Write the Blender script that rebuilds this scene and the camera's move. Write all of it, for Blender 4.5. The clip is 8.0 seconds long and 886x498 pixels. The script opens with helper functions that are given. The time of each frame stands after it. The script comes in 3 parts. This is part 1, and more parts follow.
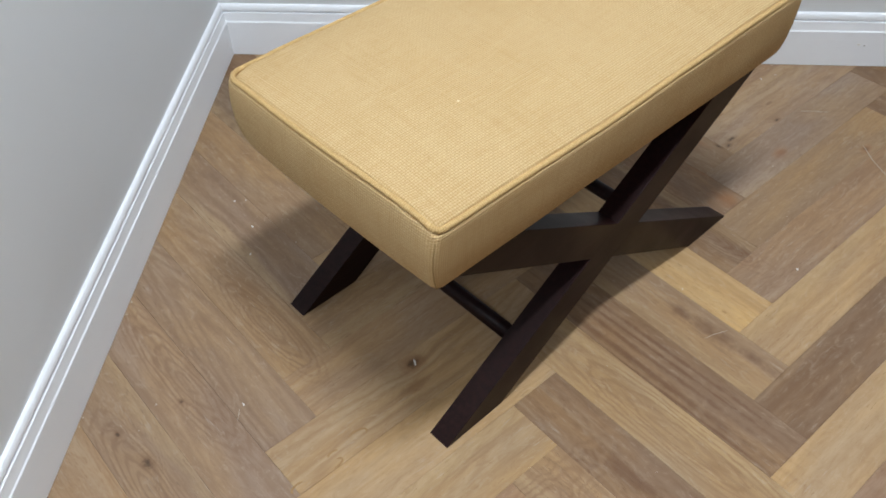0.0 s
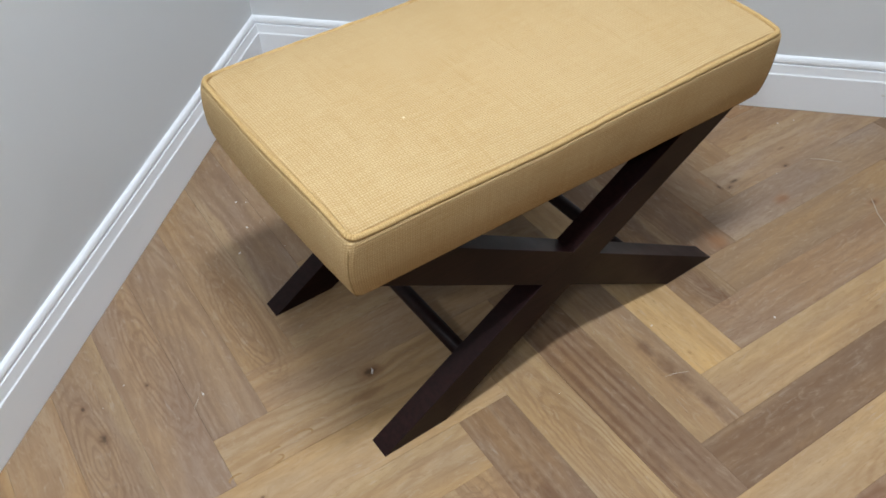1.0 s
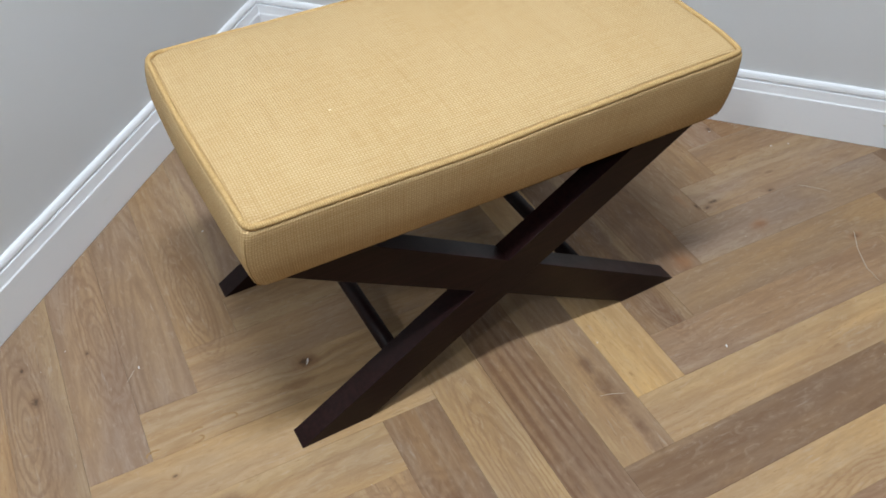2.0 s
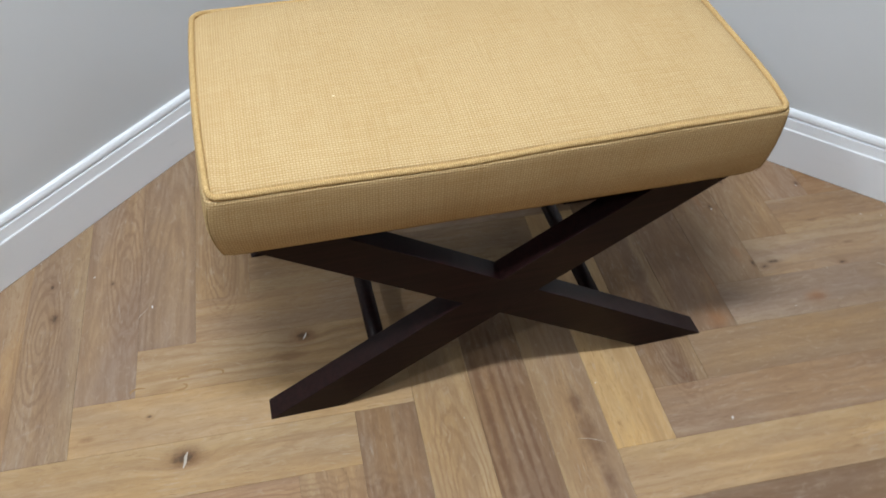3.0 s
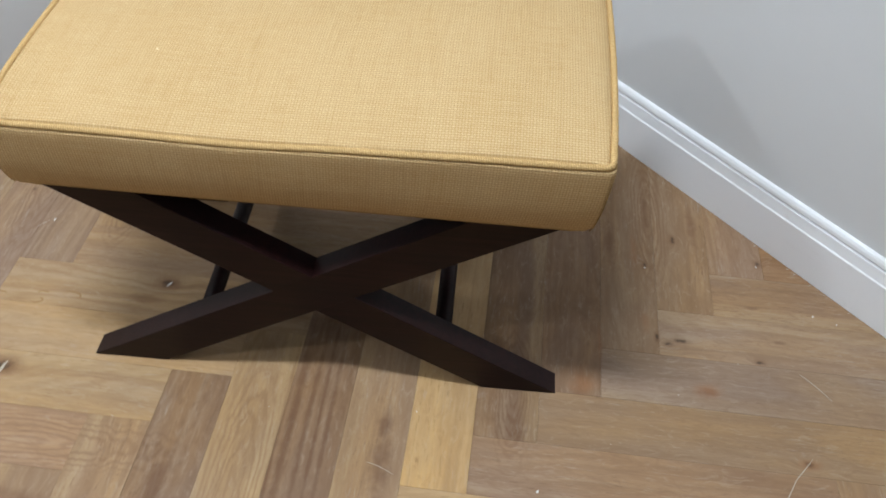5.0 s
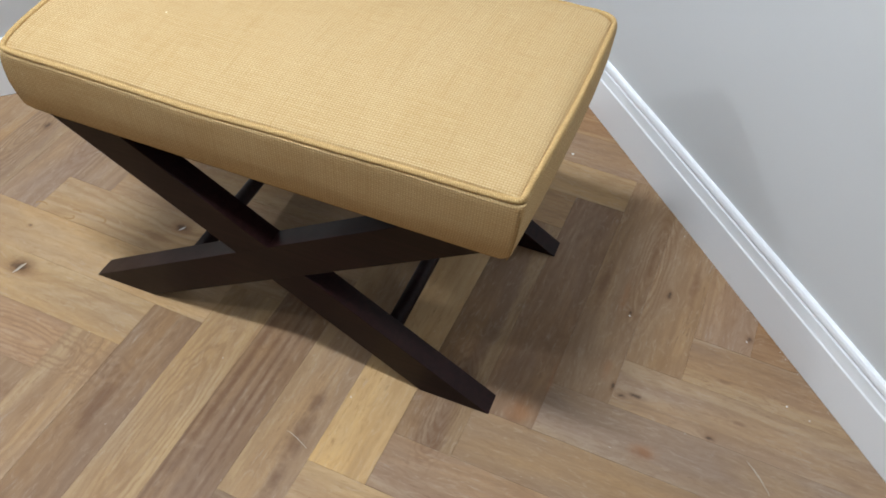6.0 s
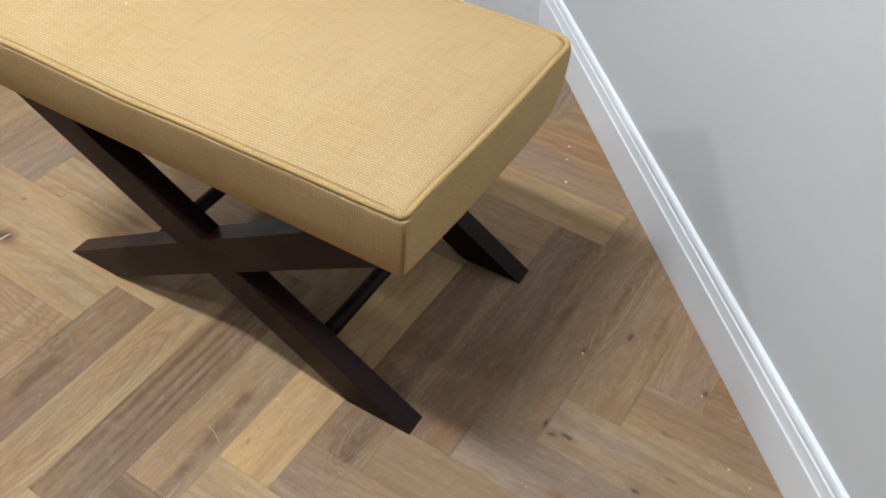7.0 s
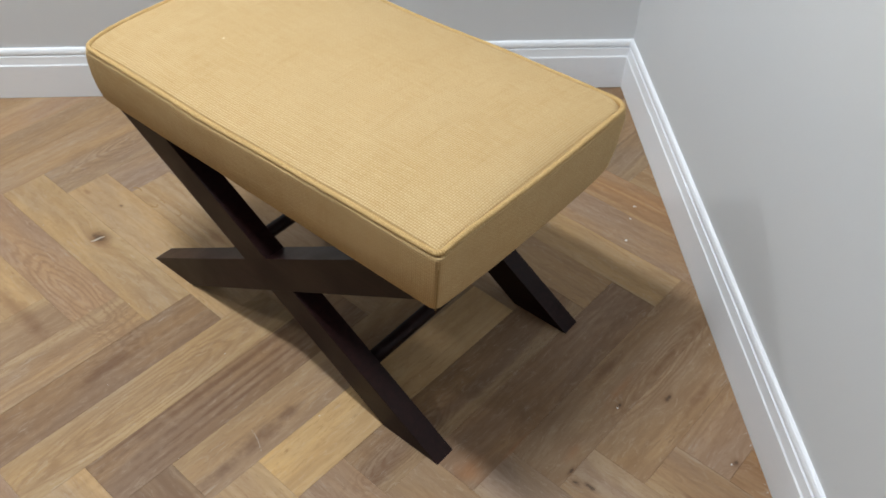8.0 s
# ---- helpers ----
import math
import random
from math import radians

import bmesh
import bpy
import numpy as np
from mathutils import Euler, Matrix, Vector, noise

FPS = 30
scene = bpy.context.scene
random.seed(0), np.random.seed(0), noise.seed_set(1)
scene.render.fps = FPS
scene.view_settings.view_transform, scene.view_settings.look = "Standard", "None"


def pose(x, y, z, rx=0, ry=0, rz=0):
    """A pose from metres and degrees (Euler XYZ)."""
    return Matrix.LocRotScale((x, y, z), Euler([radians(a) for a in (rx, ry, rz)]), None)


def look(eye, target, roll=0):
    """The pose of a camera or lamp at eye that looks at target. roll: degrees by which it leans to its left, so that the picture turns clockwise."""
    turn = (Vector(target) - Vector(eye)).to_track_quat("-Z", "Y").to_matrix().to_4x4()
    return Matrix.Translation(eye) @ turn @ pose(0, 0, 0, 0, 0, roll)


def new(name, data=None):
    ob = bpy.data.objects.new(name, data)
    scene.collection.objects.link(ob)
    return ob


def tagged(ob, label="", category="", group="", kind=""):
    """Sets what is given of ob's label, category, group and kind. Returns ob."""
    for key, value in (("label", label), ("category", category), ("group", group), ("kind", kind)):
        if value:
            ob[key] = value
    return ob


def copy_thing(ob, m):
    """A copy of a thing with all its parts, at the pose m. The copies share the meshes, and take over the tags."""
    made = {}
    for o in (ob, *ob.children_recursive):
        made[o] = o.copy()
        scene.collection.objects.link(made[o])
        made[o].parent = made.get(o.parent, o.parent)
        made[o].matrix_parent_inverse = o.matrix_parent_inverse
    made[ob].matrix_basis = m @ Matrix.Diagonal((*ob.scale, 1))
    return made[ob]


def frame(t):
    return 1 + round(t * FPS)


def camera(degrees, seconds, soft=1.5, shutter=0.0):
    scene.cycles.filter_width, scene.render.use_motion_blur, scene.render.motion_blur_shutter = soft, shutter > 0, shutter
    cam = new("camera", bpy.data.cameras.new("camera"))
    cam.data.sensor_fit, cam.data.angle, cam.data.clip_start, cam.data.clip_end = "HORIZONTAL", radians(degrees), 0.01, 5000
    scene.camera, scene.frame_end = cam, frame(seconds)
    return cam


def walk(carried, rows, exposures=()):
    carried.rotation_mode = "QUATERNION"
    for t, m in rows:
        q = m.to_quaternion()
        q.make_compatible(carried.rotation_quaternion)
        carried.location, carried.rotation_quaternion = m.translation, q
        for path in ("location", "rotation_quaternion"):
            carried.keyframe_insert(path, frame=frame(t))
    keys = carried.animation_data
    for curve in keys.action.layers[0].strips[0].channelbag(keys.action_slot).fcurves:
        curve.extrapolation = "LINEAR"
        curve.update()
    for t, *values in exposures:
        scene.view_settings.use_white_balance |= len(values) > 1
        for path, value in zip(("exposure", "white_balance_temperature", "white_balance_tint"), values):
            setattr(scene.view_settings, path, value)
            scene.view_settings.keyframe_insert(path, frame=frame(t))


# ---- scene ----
cam = camera(54.4, 8.0, soft=1.7, shutter=0.3)
PATH = [
    (0, (-0.762, -0.71, 1.07), (0.155, 0.346, -0.361), -2.1),
    (0.5, (-0.708, -0.766, 1.075), (0.16, 0.356, -0.335), -2.2),
    (1, (-0.634, -0.851, 1.074), (0.151, 0.362, -0.309), -2.7),
    (1.5, (-0.559, -0.889, 1.072), (0.188, 0.344, -0.315), -2.5),
    (1.7, (-0.528, -0.904, 1.065), (0.196, 0.342, -0.321), -1.9),
    (2.8, (-0.311, -0.958, 1.069), (0.1, 0.385, -0.356), -0.2),
    (3, (-0.26, -0.966, 1.067), (0.066, 0.408, -0.349), 0.1),
    (3.5, (-0.111, -0.992, 1.082), (0.016, 0.427, -0.321), 0.5),
    (4, (0.004, -0.999, 1.076), (0.081, 0.436, -0.315), 0.5),
    (4.5, (0.094, -0.967, 1.061), (0.133, 0.456, -0.344), 0.9),
    (5, (0.214, -0.931, 1.048), (0.128, 0.441, -0.404), 2.5),
    (5.2, (0.259, -0.909, 1.06), (0.114, 0.429, -0.419), 2.9),
    (6.3, (0.587, -0.861, 1.088), (0.03, 0.39, -0.37), 2.7),
    (6.5, (0.638, -0.837, 1.09), (0.037, 0.391, -0.37), 2.0),
    (7, (0.708, -0.758, 1.073), (0.009, 0.438, -0.37), 1.8),
    (7.5, (0.747, -0.718, 1.082), (-0.078, 0.429, -0.333), 1.4),
    (8, (0.793, -0.759, 1.113), (-0.131, 0.367, -0.259), 1.4),
]
walk(cam, [(t, look(eye, target, roll)) for t, eye, target, roll in PATH],
     exposures=[(0.0, -0.05, 6330, 10), (1.5, -0.03, 6330, 10), (4.0, 0.0, 6330, 10), (6.5, 0.06, 6330, 10), (7.5, -0.03, 6560, 10), (8.0, -0.06, 6560, 10)])

# ---- world and light ----
world = bpy.data.worlds.new("world")
scene.world = world
world.use_nodes = True
world.node_tree.nodes["Background"].inputs[0].default_value = (0.9, 0.9, 0.9, 1)
world.node_tree.nodes["Background"].inputs[1].default_value = 0.03

CEIL = 2.45
LIGHT = (0.885, 0.955, 1.0)  # cool white
BATTEN = (-0.28, -0.52, 41.0, 0.62, 0.16)  # x, y, watts, length, width: the light line over the corner
SPOTS = [  # x, y, watts, lamp's width
    (-1.7, -1.5, 20.5, 0.2),
    (1.9, -1.9, 8.0, 0.5),
    # added fill lamps: these two brighten walls and floor, no known source
    (-0.1, -3.9, 1.0, 0.4),
    (-1.35, -0.8, 2.0, 0.3),
]
lamp = bpy.data.lights.new("batten_lamp", "AREA")
lamp.shape, lamp.size, lamp.size_y, lamp.energy, lamp.color = "RECTANGLE", BATTEN[3], BATTEN[4], BATTEN[2], LIGHT
new("batten_lamp", lamp).matrix_world = pose(BATTEN[0], BATTEN[1], CEIL - 0.058)
for px, py, watts, size in SPOTS:
    lamp = bpy.data.lights.new("downlight_and_fill_lamp", "AREA")
    lamp.shape, lamp.size, lamp.energy, lamp.color = "DISK", size, watts, LIGHT
    new("downlight_and_fill_lamp", lamp).matrix_world = pose(px, py, CEIL - 0.012)


# ---- materials ----
class Graph:
    """A small helper round one material's node tree."""

    def __init__(self, name):
        self.mat = bpy.data.materials.new(name)
        self.mat.use_nodes = True
        self.tree = self.mat.node_tree
        self.bsdf = self.tree.nodes["Principled BSDF"]

    def put(self, value, socket):
        if isinstance(value, bpy.types.NodeSocket):
            self.tree.links.new(value, socket)
        elif isinstance(value, tuple) and len(value) == 3 and socket.type == "RGBA":
            socket.default_value = (*value, 1)
        else:
            socket.default_value = value

    def node(self, kind, ins=(), **props):
        n = self.tree.nodes.new(kind)
        for key, value in props.items():
            setattr(n, key, value)
        for key, value in dict(ins).items():
            self.put(value, n.inputs[key])
        return n

    def math(self, op, a, b=0.0, c=0.0, clamp=False):
        return self.node("ShaderNodeMath", {0: a, 1: b, 2: c}, operation=op, use_clamp=clamp).outputs[0]

    def vmath(self, op, a, b=(0, 0, 0)):
        return self.node("ShaderNodeVectorMath", {0: a, 1: b}, operation=op)

    def noise(self, vec, scale, detail=3.0, rough=0.55, distortion=0.0):
        return self.node("ShaderNodeTexNoise", {"Vector": vec, "Scale": scale, "Detail": detail, "Roughness": rough,
                                                "Distortion": distortion}).outputs["Fac"]

    def mix(self, fac, a, b, blend="MIX"):
        n = self.node("ShaderNodeMix", data_type="RGBA", blend_type=blend)
        self.put(fac, n.inputs[0]), self.put(a, n.inputs[6]), self.put(b, n.inputs[7])
        return n.outputs[2]

    def ramp(self, fac, lo, hi, a=0.0, b=1.0):
        return self.node("ShaderNodeMapRange", {0: fac, 1: lo, 2: hi, 3: a, 4: b}, interpolation_type="SMOOTHSTEP").outputs[0]

    def coords(self, which="Object"):
        return self.node("ShaderNodeTexCoord").outputs[which]

    def place(self):
        return self.node("ShaderNodeNewGeometry").outputs["Position"]

    def scaled(self, vec, sx, sy, sz):
        return self.vmath("MULTIPLY", vec, (sx, sy, sz)).outputs[0]

    def bump(self, height, strength, distance):
        n = self.node("ShaderNodeBump", {"Height": height, "Strength": strength, "Distance": distance})
        self.tree.links.new(n.outputs[0], self.bsdf.inputs["Normal"])

    def done(self, color, rough, **more):
        self.put(color, self.bsdf.inputs["Base Color"])
        self.put(rough, self.bsdf.inputs["Roughness"])
        for key, value in more.items():
            self.put(value, self.bsdf.inputs[key])
        return self.mat


def wall_paint():
    g = Graph("wall_paint")
    p = g.place()
    fac = g.noise(p, 1.7, 4)
    fine = g.noise(p, 260, 3)
    col = g.mix(fac, (0.672, 0.686, 0.700), (0.702, 0.716, 0.730))
    g.bump(g.math("ADD", g.math("MULTIPLY", fine, 0.6), g.noise(p, 45, 3)), 0.25, 0.0006)
    return g.done(col, g.ramp(fac, 0.3, 0.7, 0.55, 0.68))


def white_gloss():
    g = Graph("white_gloss_paint")
    p = g.place()
    scuff = g.ramp(g.noise(p, 23, 6, 0.7), 0.62, 0.78)
    grime = g.ramp(g.noise(g.scaled(p, 9, 9, 60), 1.0, 5, 0.65), 0.6, 0.85)
    col = g.mix(scuff, (0.89, 0.91, 0.945), (0.84, 0.855, 0.88))
    col = g.mix(g.math("MULTIPLY", grime, 0.2), col, (0.55, 0.54, 0.53))
    g.bump(g.noise(g.scaled(p, 30, 30, 240), 1.0, 3), 0.12, 0.0006)
    return g.done(col, g.ramp(scuff, 0, 1, 0.48, 0.6), **{"Specular IOR Level": 0.35})


KNOTS = [  # x, y, half-length, half-width, 1 where the board runs along y
    (-0.277, -0.069, 0.012, 0.008, 0),
    (-0.465, -0.251, 0.016, 0.011, 0),
    (0.690, -0.286, 0.006, 0.004, 0),
    (0.488, 0.064, 0.006, 0.003, 1),
    (0.676, 0.088, 0.006, 0.004, 1),
    (0.497, -0.086, 0.007, 0.003, 1),
    (0.533, -0.090, 0.010, 0.003, 0),
    (0.512, -0.098, 0.006, 0.003, 0),
    (0.539, 0.128, 0.008, 0.004, 1),
    (0.649, -0.118, 0.006, 0.003, 0),
    (-0.573, 0.116, 0.005, 0.003, 1),
    (-0.662, 0.057, 0.010, 0.006, 1),
    (-0.671, 0.129, 0.005, 0.003, 1),
    (-0.512, -0.170, 0.004, 0.003, 0),
]
HEARTS = [  # strong dark heartwood
    (0.103, -0.290, 0.040, 0.010, 1),
    (0.104, -0.350, 0.055, 0.017, 1),
    (0.108, -0.420, 0.050, 0.011, 1),
    (-0.465, -0.251, 0.028, 0.018, 0),
    (-0.277, -0.069, 0.024, 0.014, 0),
]
AMBERS = [  # warm orange wood about old knots
    (0.381, -0.180, 0.026, 0.022, 1),
    (0.481, -0.058, 0.022, 0.007, 1),
    (0.409, -0.112, 0.030, 0.004, 1),
    (0.471, 0.098, 0.045, 0.006, 1),
    (0.564, -0.176, 0.022, 0.012, 0),
    (0.690, -0.286, 0.016, 0.008, 0),
    (-0.277, -0.069, 0.020, 0.014, 0),
]
FIGURES = [  # middles of cathedral figure
    (-0.550, 0.145, 0.17, 0.030, 1),
    (-0.395, 0.150, 0.13, 0.026, 1),
    (-0.085, -0.420, 0.20, 0.034, 1),
    (0.330, -0.650, 0.14, 0.034, 0),
    (-0.380, -0.365, 0.18, 0.034, 0),
    (0.500, 0.180, 0.14, 0.026, 1),
    (-0.680, 0.020, 0.16, 0.030, 1),
    (0.280, -0.215, 0.10, 0.024, 1),
]
STAINS = [  # darker heartwood, drawn out along the board
    (0.575, 0.150, 0.07, 0.008, 1),
    (-0.028, -0.320, 0.26, 0.007, 1),
    (-0.006, -0.300, 0.24, 0.005, 1),
    (0.024, -0.330, 0.24, 0.004, 1),
    (-0.042, -0.340, 0.22, 0.003, 1),
    (0.010, -0.320, 0.22, 0.003, 1),
    (-0.185, -0.415, 0.06, 0.014, 1),
    (-0.400, -0.450, 0.10, 0.016, 0),
    (0.564, -0.180, 0.015, 0.008, 0),
    (0.687, -0.076, 0.014, 0.004, 0),
    (0.652, -0.010, 0.018, 0.005, 0),
    (-0.600, -0.190, 0.012, 0.006, 0),
    (-0.300, -0.105, 0.030, 0.010, 0),
    (0.430, 0.110, 0.06, 0.012, 1),
    (0.496, 0.190, 0.05, 0.006, 1),
    (0.150, -0.660, 0.12, 0.014, 0),
]


def oak(joined=False):
    g = Graph("smoked_oak_joined" if joined else "smoked_oak")
    if joined:  # boards of one mesh: tone and grain by island
        rnd = g.node("ShaderNodeNewGeometry").outputs["Random Per Island"]
        tone = g.mix(g.math("FRACT", g.math("MULTIPLY", rnd, 7.7)), g.mix(rnd, (0.223, 0.147, 0.080), (0.315, 0.215, 0.128)), g.mix(rnd, (0.33, 0.212, 0.12), (0.45, 0.30, 0.15)))
        home = g.node("ShaderNodeUVMap", uv_map="board").outputs[0]
    else:
        info = g.node("ShaderNodeObjectInfo")
        tone, rnd = info.outputs["Color"], info.outputs["Random"]
        home = g.coords()
    # each board takes its own stretch of grain
    shift = g.node("ShaderNodeCombineXYZ", {0: g.math("MULTIPLY", rnd, 37.0), 1: g.math("MULTIPLY", rnd, 91.0), 2: g.math("MULTIPLY", rnd, 13.0)}).outputs[0]
    loc = g.vmath("ADD", home, shift).outputs[0]
    across = g.node("ShaderNodeSeparateXYZ", {0: home}).outputs[1]
    wp = g.place()

    def chance(k, lo, hi):
        return g.ramp(g.math("FRACT", g.math("MULTIPLY", rnd, k)), lo, hi)

    def nearest(spots):
        best = None
        for kx, ky, hl, hw, turned in spots:
            a, b = (hw, hl) if turned else (hl, hw)
            d = g.vmath("LENGTH", g.vmath("MULTIPLY", g.vmath("SUBTRACT", wp, (kx, ky, 0)).outputs[0], (1 / a, 1 / b, 0)).outputs[0]).outputs["Value"]
            best = d if best is None else g.math("MINIMUM", best, d)
        return best

    rough_edge = g.math("MULTIPLY", g.math("SUBTRACT", g.noise(wp, 120, 5, 0.65), 0.5), 2.3)
    soft_edge = g.math("MULTIPLY", g.math("SUBTRACT", g.noise(wp, 34, 5, 0.65), 0.5), 2.1)
    knot = nearest(KNOTS)
    core = g.ramp(g.math("ADD", knot, rough_edge), 0.15, 1.25, 1.0, 0.0)
    around = g.ramp(g.math("ADD", knot, g.math("MULTIPLY", rough_edge, 0.7)), 0.5, 2.6, 1.0, 0.0)
    stain = g.ramp(g.math("ADD", nearest(STAINS), soft_edge), 0.15, 1.35, 1.0, 0.0)
    # the grain bends round the knots and wanders along the board
    warp = g.math("MULTIPLY", g.ramp(knot, 0.5, 5.0, 1.0, 0.0), 0.010)
    wander = g.math("MULTIPLY", g.math("SUBTRACT", g.noise(g.scaled(loc, 4.0, 7.0, 1), 1.0, 3), 0.5), 0.022)
    bent = g.vmath("ADD", loc, g.node("ShaderNodeCombineXYZ", {1: g.math("ADD", warp, wander)}).outputs[0]).outputs[0]

    # large soft changes of colour inside a board: rosy grey, honey, smoke
    drift = g.noise(g.scaled(bent, 3.2, 11, 1), 1.0, 4, 0.55, 0.3)
    cool = g.mix(1.0, tone, (0.90, 0.93, 1.04), "MULTIPLY")
    honey = g.mix(1.0, tone, (1.08, 1.03, 0.90), "MULTIPLY")
    col = g.mix(g.ramp(drift, 0.33, 0.67), cool, honey)
    smoke = g.ramp(g.noise(g.scaled(bent, 5.0, 17, 1), 1.0, 5, 0.62, 0.6), 0.50, 0.72)
    col = g.mix(g.math("MULTIPLY", smoke, 0.50), col, g.mix(1.0, tone, (0.66, 0.61, 0.60), "MULTIPLY"))
    # pale sapwood down one side of some boards
    side = g.math("MULTIPLY", across, g.math("SUBTRACT", g.math("MULTIPLY", g.math("GREATER_THAN", g.math("FRACT", g.math("MULTIPLY", rnd, 53.0)), 0.5), 2.0), 1.0))
    sap = g.ramp(g.math("ADD", side, g.math("MULTIPLY", g.math("SUBTRACT", g.noise(g.scaled(loc, 5, 10, 1), 1.0, 4), 0.5), 0.05)), 0.016, 0.028)
    sap = g.math("MULTIPLY", sap, chance(29.0, 0.52, 0.62))
    col = g.mix(g.math("MULTIPLY", sap, 0.55), col, g.mix(0.5, tone, (0.52, 0.37, 0.19)))
    # soft growth bands
    bands = g.noise(g.scaled(bent, 2.2, 46, 1), 1.0, 5, 0.62, 0.5)
    dark = g.mix(1.0, tone, (0.62, 0.54, 0.49), "MULTIPLY")
    col = g.mix(g.ramp(bands, 0.42, 0.74, 0.0, 0.55), col, dark)
    pale = g.mix(0.35, tone, (0.50, 0.42, 0.31))
    col = g.mix(g.ramp(bands, 0.30, 0.46, 0.45, 0.0), col, pale)
    # growth rings: contour lines of a drawn-out hill, open on some boards and faint on others
    hill = g.noise(g.scaled(bent, 1.5, 8.5, 1), 1.0, 1.5, 0.4, 0.25)
    line = g.math("ADD", g.math("MULTIPLY", hill, 15.0), g.math("MULTIPLY", g.noise(g.scaled(bent, 8, 60, 1), 1.0, 4), 1.1))
    rings = g.ramp(g.math("ABSOLUTE", g.math("SUBTRACT", g.math("FRACT", line), 0.62)), 0.0, 0.42, 1.0, 0.0)
    col = g.mix(g.math("MULTIPLY", rings, g.math("ADD", 0.06, g.math("MULTIPLY", chance(17.3, 0.2, 1.0), 0.44))), col, dark)
    # cathedral figure: nested drawn-out loops
    fig = nearest(FIGURES)
    loops = g.math("FRACT", g.math("ADD", g.math("MULTIPLY", fig, 4.6), g.math("MULTIPLY", g.noise(g.scaled(bent, 7, 30, 1), 1.0, 5, 0.6, 0.5), 3.4)))
    near = g.ramp(fig, 0.8, 1.6, 1.0, 0.0)
    ring_line = g.ramp(g.math("ABSOLUTE", g.math("SUBTRACT", loops, 0.5)), 0.02, 0.34, 1.0, 0.0)
    col = g.mix(g.math("MULTIPLY", g.math("MULTIPLY", ring_line, near), 0.55), col, g.mix(1.0, tone, (0.60, 0.49, 0.43), "MULTIPLY"))
    col = g.mix(g.math("MULTIPLY", g.ramp(fig, 0.0, 0.55, 1.0, 0.0), 0.30), col, g.mix(1.0, tone, (0.92, 0.94, 1.00), "MULTIPLY"))
    # small mottled figure between the rings
    speck = g.noise(g.scaled(bent, 34, 90, 1), 1.0, 5, 0.68, 1.2)
    col = g.mix(g.ramp(speck, 0.50, 0.70, 0.0, 0.42), col, g.mix(1.0, tone, (0.68, 0.60, 0.56), "MULTIPLY"))
    col = g.mix(g.ramp(speck, 0.30, 0.47, 0.40, 0.0), col, g.mix(0.45, tone, (0.50, 0.42, 0.33)))
    # fine fibre, open pores, short ticks
    fine = g.noise(g.scaled(bent, 26, 210, 1), 1.0, 5, 0.68, 0.7)
    col = g.mix(g.ramp(fine, 0.40, 0.70, 0.0, 0.26), col, dark)
    pores = g.ramp(g.noise(g.scaled(bent, 18, 400, 1), 1.0, 3, 0.7), 0.60, 0.74)
    open_grain = g.ramp(g.noise(g.scaled(bent, 4, 12, 1), 1.0, 4), 0.44, 0.64)
    col = g.mix(g.math("MULTIPLY", g.math("MULTIPLY", pores, open_grain), 0.36), col, (0.085, 0.055, 0.036))
    ticks = g.math("MULTIPLY", g.ramp(g.noise(g.scaled(bent, 40, 330, 1), 1.0, 2, 0.6), 0.62, 0.71), open_grain)
    col = g.mix(g.math("MULTIPLY", ticks, 0.50), col, g.mix(1.0, tone, (0.45, 0.36, 0.30), "MULTIPLY"))
    # limed dust left in the open grain, scuffs on top
    lime = g.math("MULTIPLY", g.ramp(g.noise(g.scaled(bent, 30, 260, 1), 1.0, 4, 0.65), 0.54, 0.70), g.ramp(g.noise(wp, 11, 5, 0.6), 0.46, 0.66))
    col = g.mix(g.math("MULTIPLY", lime, 0.30), col, (0.47, 0.42, 0.36))
    scuff = g.ramp(g.noise(wp, 17, 7, 0.72, 0.5), 0.62, 0.76)
    col = g.mix(g.math("MULTIPLY", scuff, 0.22), col, (0.50, 0.46, 0.42))
    # marks of single places
    col = g.mix(g.math("MULTIPLY", stain, 0.56), col, g.mix(1.0, tone, (0.47, 0.35, 0.30), "MULTIPLY"))
    amber = g.ramp(g.math("ADD", nearest(AMBERS), soft_edge), -0.1, 1.5, 1.0, 0.0)
    col = g.mix(g.math("MULTIPLY", amber, 0.50), col, (0.30, 0.135, 0.055))
    heart = g.ramp(g.math("ADD", nearest(HEARTS), soft_edge), -0.1, 1.45, 1.0, 0.0)
    col = g.mix(g.math("MULTIPLY", heart, 0.70), col, g.mix(1.0, tone, (0.36, 0.27, 0.27), "MULTIPLY"))
    col = g.mix(g.math("MULTIPLY", around, 0.45), col, g.mix(1.0, tone, (0.50, 0.38, 0.30), "MULTIPLY"))
    col = g.mix(g.math("MULTIPLY", core, 0.68), col, (0.04, 0.026, 0.018))
    smear = g.noise(wp, 5, 6, 0.65)
    g.bump(g.math("SUBTRACT", g.math("MULTIPLY", fine, 0.5), g.math("ADD", pores, core)), 0.3, 0.0005)
    return g.done(col, g.ramp(smear, 0.3, 0.7, 0.44, 0.62), **{"Specular IOR Level": 0.27})


